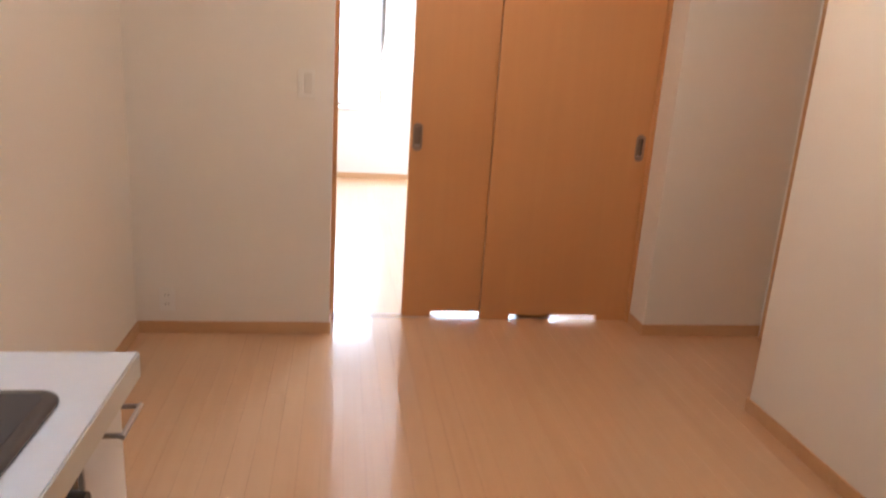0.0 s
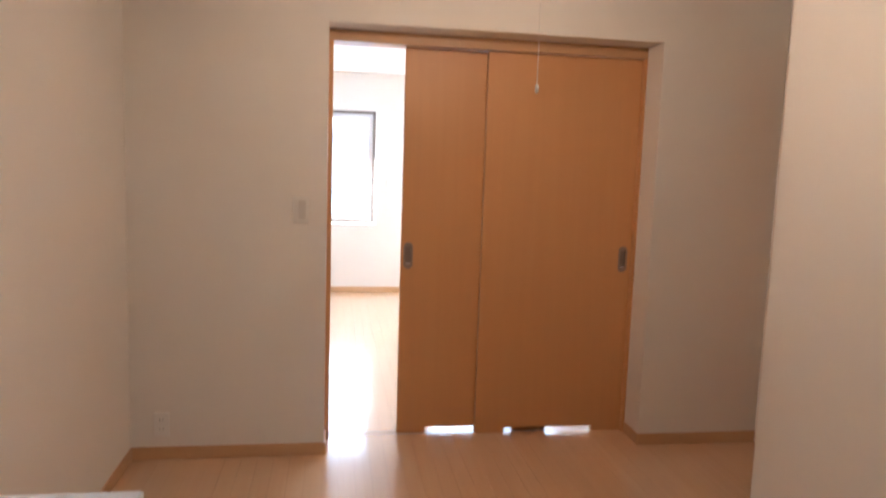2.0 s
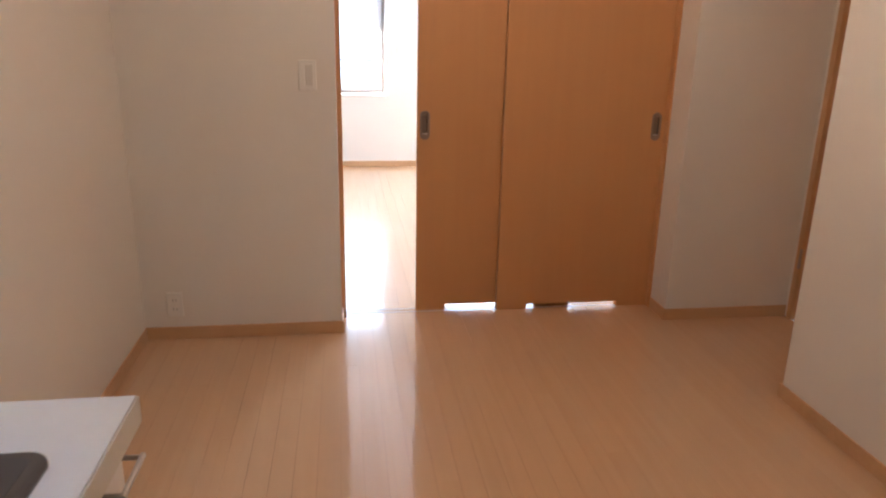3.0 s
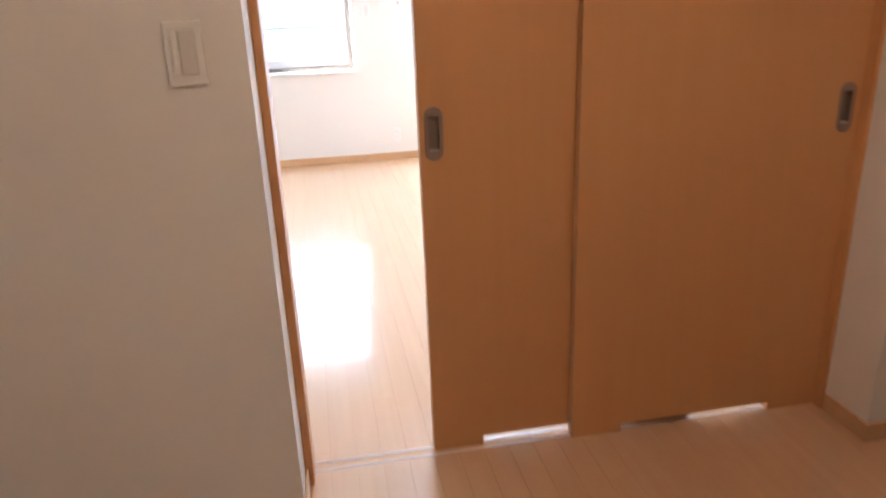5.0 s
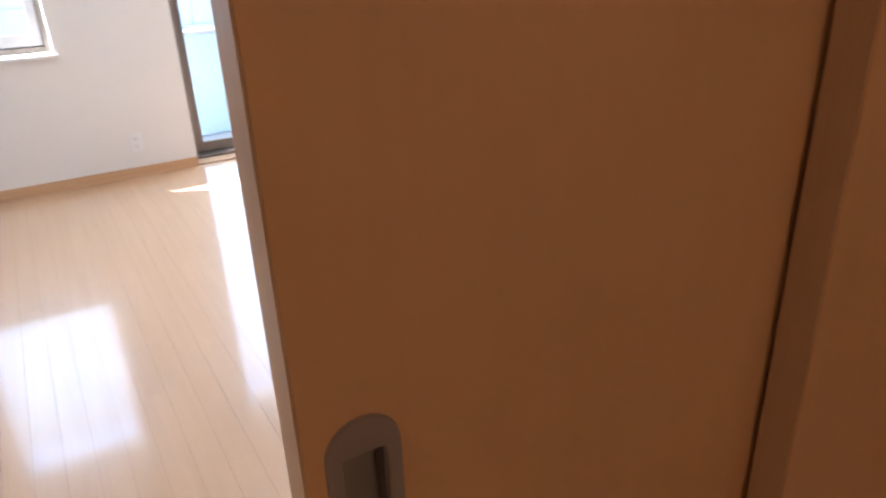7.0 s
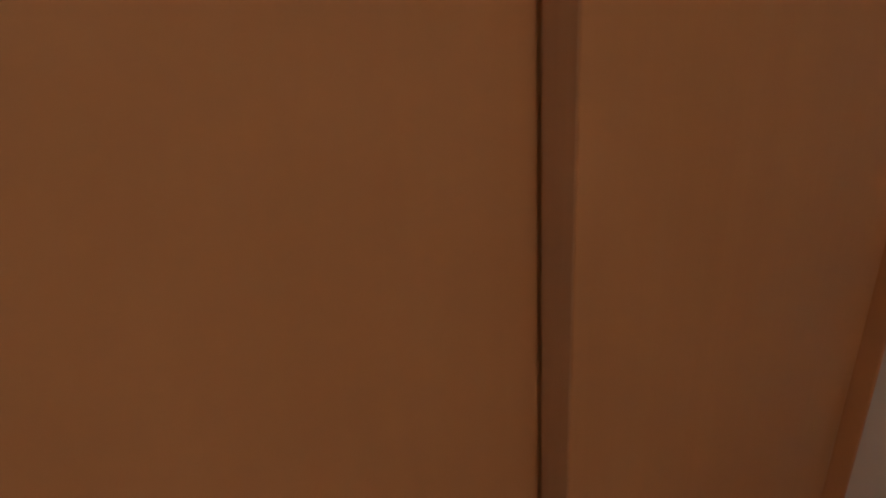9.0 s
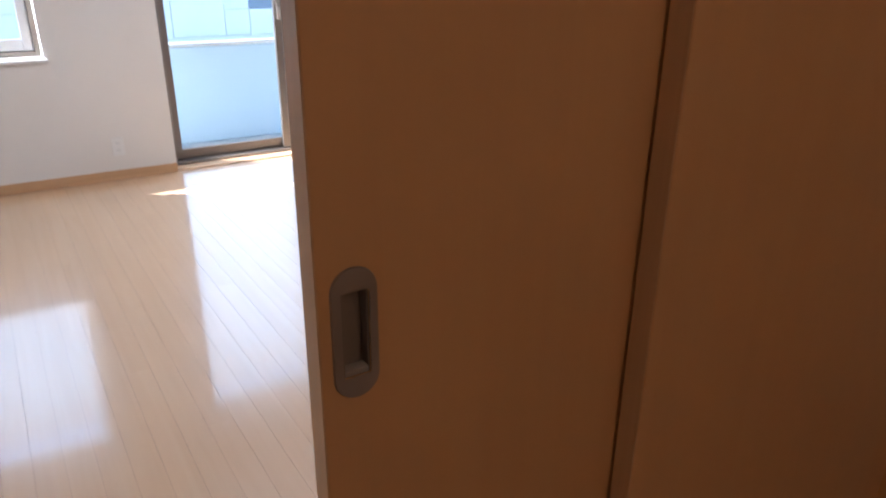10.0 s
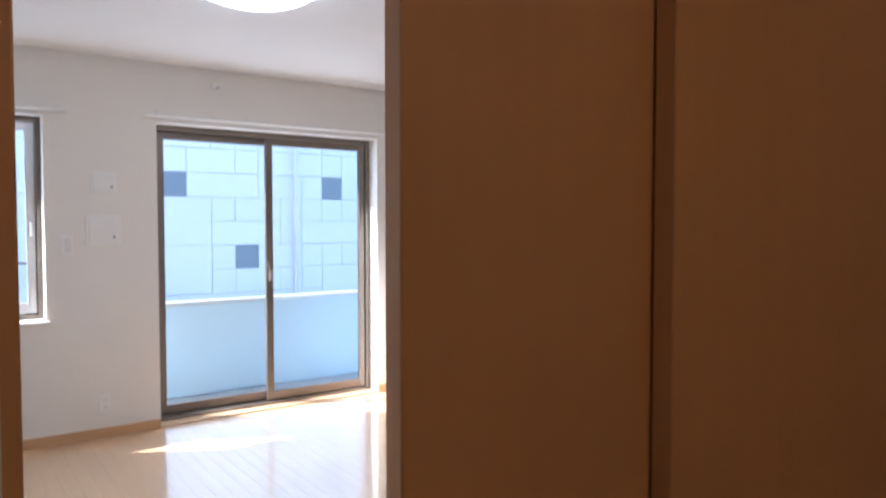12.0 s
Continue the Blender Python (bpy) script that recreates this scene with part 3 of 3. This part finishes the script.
for by in (-2.535, -2.84):
    bx = -0.475
    part("burner", lathe(bmesh.new(), [(0.052, KZ + 0.0125), (0.05, KZ + 0.026), (0.03, KZ + 0.03), (0.012, KZ + 0.03)], bx, by, 28), BLACK_IRON, st)
    bm = bmesh.new()
    for i in range(6):
        ang = math.pi / 3 * i + 0.3
        c, s = math.cos(ang), math.sin(ang)
        cyl(bm, (bx + 0.128 * c, by + 0.128 * s, KZ + 0.014), (bx + 0.115 * c, by + 0.115 * s, KZ + 0.046), 0.006, n=8)
        cyl(bm, (bx + 0.118 * c, by + 0.118 * s, KZ + 0.046), (bx + 0.035 * c, by + 0.035 * s, KZ + 0.043), 0.006, n=8)
    part("pan_support", bm, BLACK_IRON, st, "black iron pan support")
    bmr = bmesh.new()
    lathe(bmr, [(0.112, KZ + 0.0125), (0.118, KZ + 0.0125), (0.118, KZ + 0.02), (0.112, KZ + 0.02)], bx, by, 32)
    part("support_ring", bmr, BLACK_IRON, st)
g = part("grill_front", B(KX - 0.046, KX - 0.028, -3.028, -2.423, 0.56, KZ - 0.048, bevel=0.003), BLACK_GLASS, st, "dark grill drawer front")
bm = bmesh.new()
cyl(bm, (KX + 0.004, -2.9, 0.70), (KX + 0.004, -2.55, 0.70), 0.008)
cyl(bm, (KX - 0.028, -2.88, 0.70), (KX + 0.004, -2.88, 0.70), 0.006)
cyl(bm, (KX - 0.028, -2.57, 0.70), (KX + 0.004, -2.57, 0.70), 0.006)
part("grill_handle", bm, STEEL, g)
for ky in (-2.46, -2.53, -2.92, -2.99):
    part("knob", cyl(bmesh.new(), (KX - 0.029, ky, 0.795), (KX - 0.008, ky, 0.795), 0.02, 0.017, 20), BLACK_IRON, g, "black turning knob")
cabinet2 = thing("kitchen_cabinet", ((XL + KX) / 2, -2.72, 0), "white kitchen cabinet below the stove", "cabinet", "kitchen base cabinets")
part("body", B(XL + 0.001, KX - 0.047, -3.027, -2.423, 0.08, 0.65, bevel=0.001), CAB, cabinet2)
part("plinth", B(XL + 0.001, KX - 0.09, -3.027, -2.423, 0.0, 0.08), GREY, cabinet2)
part("door", B(KX - 0.044, KX - 0.024, -3.026, -2.424, 0.09, 0.55, bevel=0.002), CAB, cabinet2)

# range hood: a flat canopy with a steel lip round a dark filter
hd = thing("range_hood", (-0.595, -2.57, 1.66), "slim ivory range hood with a steel lip over the stove", "range hood")
HX0, HX1, HY0, HY1, HZ = XL + 0.001, -0.30, -2.95, -2.225, 1.660
part("canopy", slab("z", (HX0, HX1), (HY0, HY1), HZ + 0.02, HZ + 0.085, [(HX0 + 0.02, HX1 - 0.02, HY0 + 0.012, HY1 - 0.012)]), IVORY, hd)
part("canopy_top", B(HX0, HX1 - 0.001, HY0, HY1, HZ + 0.086, HZ + 0.092), IVORY, hd)
part("lip", slab("z", (HX0, HX1 + 0.003), (HY0, HY1 + 0.003), HZ, HZ + 0.019, [(HX0 + 0.035, HX1 - 0.034, HY0 + 0.016, HY1 - 0.016)]), LIP, hd, "brushed steel lip")
# raised dark strips; the shade of slots in the lip is their colour
for z in (HZ + 0.0065, HZ + 0.0150):
    part("groove", B(HX1 + 0.0032, HX1 + 0.0042, HY0, HY1 + 0.002, z, z + 0.0022), DARK_STEEL, hd, "dark raised strip painting a slot's shade on the lip")
bm = bmesh.new()
box(bm, HX0 + 0.022, HX1 - 0.022, HY0 + 0.014, HY1 - 0.014, HZ + 0.030, HZ + 0.034)
part("filter", bm, FILTER, hd, "dark metal filter")
part("tube_lamp", cyl(bmesh.new(), (HX1 - 0.044, HY0 + 0.1, HZ + 0.0195), (HX1 - 0.044, HY1 - 0.34, HZ + 0.0195), 0.009), HOOD_TUBE, hd, "lit cool white tube under the hood", smooth=True)
part("duct_cover", B(XL + 0.001, XL + 0.27, -2.78, -2.4, HZ + 0.092, 2.111, bevel=0.003), IVORY, hd)

# ---- outside ----
structure("ground", B(-60, 60, YF + 0.3, 120, -3.2, -3.0), GROUND, "bare ground far below the balcony", "ground")
structure("balcony_floor", B(-1.6, 4.2, YF + 0.221, 5.72, -0.22, -0.10), CONCRETE, "grey concrete balcony floor", "balcony floor")
structure("balcony_parapet", B(-1.6, 4.2, 5.55, 5.67, -0.099, 0.665, bevel=0.01, seg=2), PARAPET, "pale grey painted balcony parapet", "parapet")
structure("balcony_coping", B(-1.6, 4.2, 5.53, 5.69, 0.666, 0.69, bevel=0.006, seg=2), ALU_LIGHT, "pale metal coping on the parapet", "coping")
# unseen slab, its depth set to shorten the sun patches indoors
structure("unseen_eave", B(-1.6, 4.2, YF + 0.221, 4.93, 2.30, 2.42), CONCRETE, "unseen concrete slab that trims the sun above the balcony door", "slab")

BY = 7.5
bld = thing("neighbour_building", (3, BY, -3), "pale clad neighbouring building with dark square panels", "building")
part("wall", B(-9, 16, BY + 0.02, BY + 6, -3.0, 3.5), JOINT, bld)
part("coping", B(-9.1, 16.1, BY - 0.08, BY + 6.1, 3.5, 3.62, bevel=0.01), ALU_LIGHT, bld)
part("downpipe", cyl(bmesh.new(), (3.41, BY - 0.05, -3), (3.41, BY - 0.05, 3.5), 0.022), ALU_LIGHT, bld)
U = 0.27
shared = {}


def cladding(ix, iz, w, h, mat):
    """One panel of w by h units of the facade's grid."""
    key = (w, h, mat.name)
    if key not in shared:
        bm = B(0.0025, w * U - 0.0025, 0, 0.025, 0.0025, h * U - 0.0025, bevel=0.002)
        me = bpy.data.meshes.new("panel")
        bm.to_mesh(me)
        bm.free()
        me.materials.append(mat)
        shared[key] = me
    ob = new("panel", shared[key])
    ob.parent = bld
    ob.location = Vector((1.89 + ix * U, BY - 0.005, 1.63 + iz * U)) - Vector((3, BY, -3))


rnd = random.Random(4)
dark_cells = {(0, 0), (7, 0), (3, -3), (4, 3)}
used = set()
for iz in range(-7, 7):
    for ix in range(-10, 15):
        if (ix, iz) in used:
            continue
        if (ix, iz) in dark_cells:
            cladding(ix, iz, 1, 1, TILE_DARK)
            used.add((ix, iz))
            continue
        w, h = rnd.choice([(2, 1), (2, 1), (1, 1), (1, 2), (2, 2), (3, 1)])
        cells = [(ix + a, iz + b) for a in range(w) for b in range(h)]
        if any(c in used or c in dark_cells or c[0] > 14 or c[1] > 6 for c in cells):
            w, h, cells = 1, 1, [(ix, iz)]
        used.update(cells)
        cladding(ix, iz, w, h, TILE_PALE)

# ---- floors, board by board ----
PW, PL, LINE = 0.0755, 0.91, 0.070


def board_floor(name, x0, x1, y0, y1, label, offset):
    """Narrow boards laid lengthwise, with fine open joints, in staggered rows."""
    f = structure(name, B(x0, x1, y0, y1, -0.08, -0.012), FLOOR_BED, label, "floor")
    cache = {}
    first = x0 - PW + (LINE - x0) % PW
    nx = int(math.ceil((x1 - first) / PW))
    for i in range(nx):
        a, b = max(x0, first + i * PW), min(x1, first + (i + 1) * PW)
        y = y0 - (i * 0.61803 + offset) % 1.0 * PL * 2
        while y < y1:
            s, e = max(y, y0), min(y + 2 * PL, y1)
            y += 2 * PL
            if e - s < 0.02 or b - a < 0.005:
                continue
            key = (round(b - a, 4), round(e - s, 3))
            if key not in cache:
                bm = B(0.0003, b - a - 0.0003, 0.0002, e - s - 0.0002, -0.0115, 0)
                me = bpy.data.meshes.new("floor_board")
                bm.to_mesh(me)
                bm.free()
                me.materials.append(FLOOR)
                cache[key] = me
            ob = new("floor_board", cache[key])
            ob.parent = f
            ob.location = (a, s, 0)


board_floor("floor_kitchen", XL, XR1, YB, 0.2495, "glossy light brown wooden strip floor", 0.2)
board_floor("floor_living", XL, XR2, 0.2505, YF, "glossy light brown wooden strip floor", 0.55)
structure("floor_recess", B(BX0, BX1, YF, YF + 0.22, -0.08, -0.001), FLOOR_BED, "dark ledge under the balcony door", "ledge")
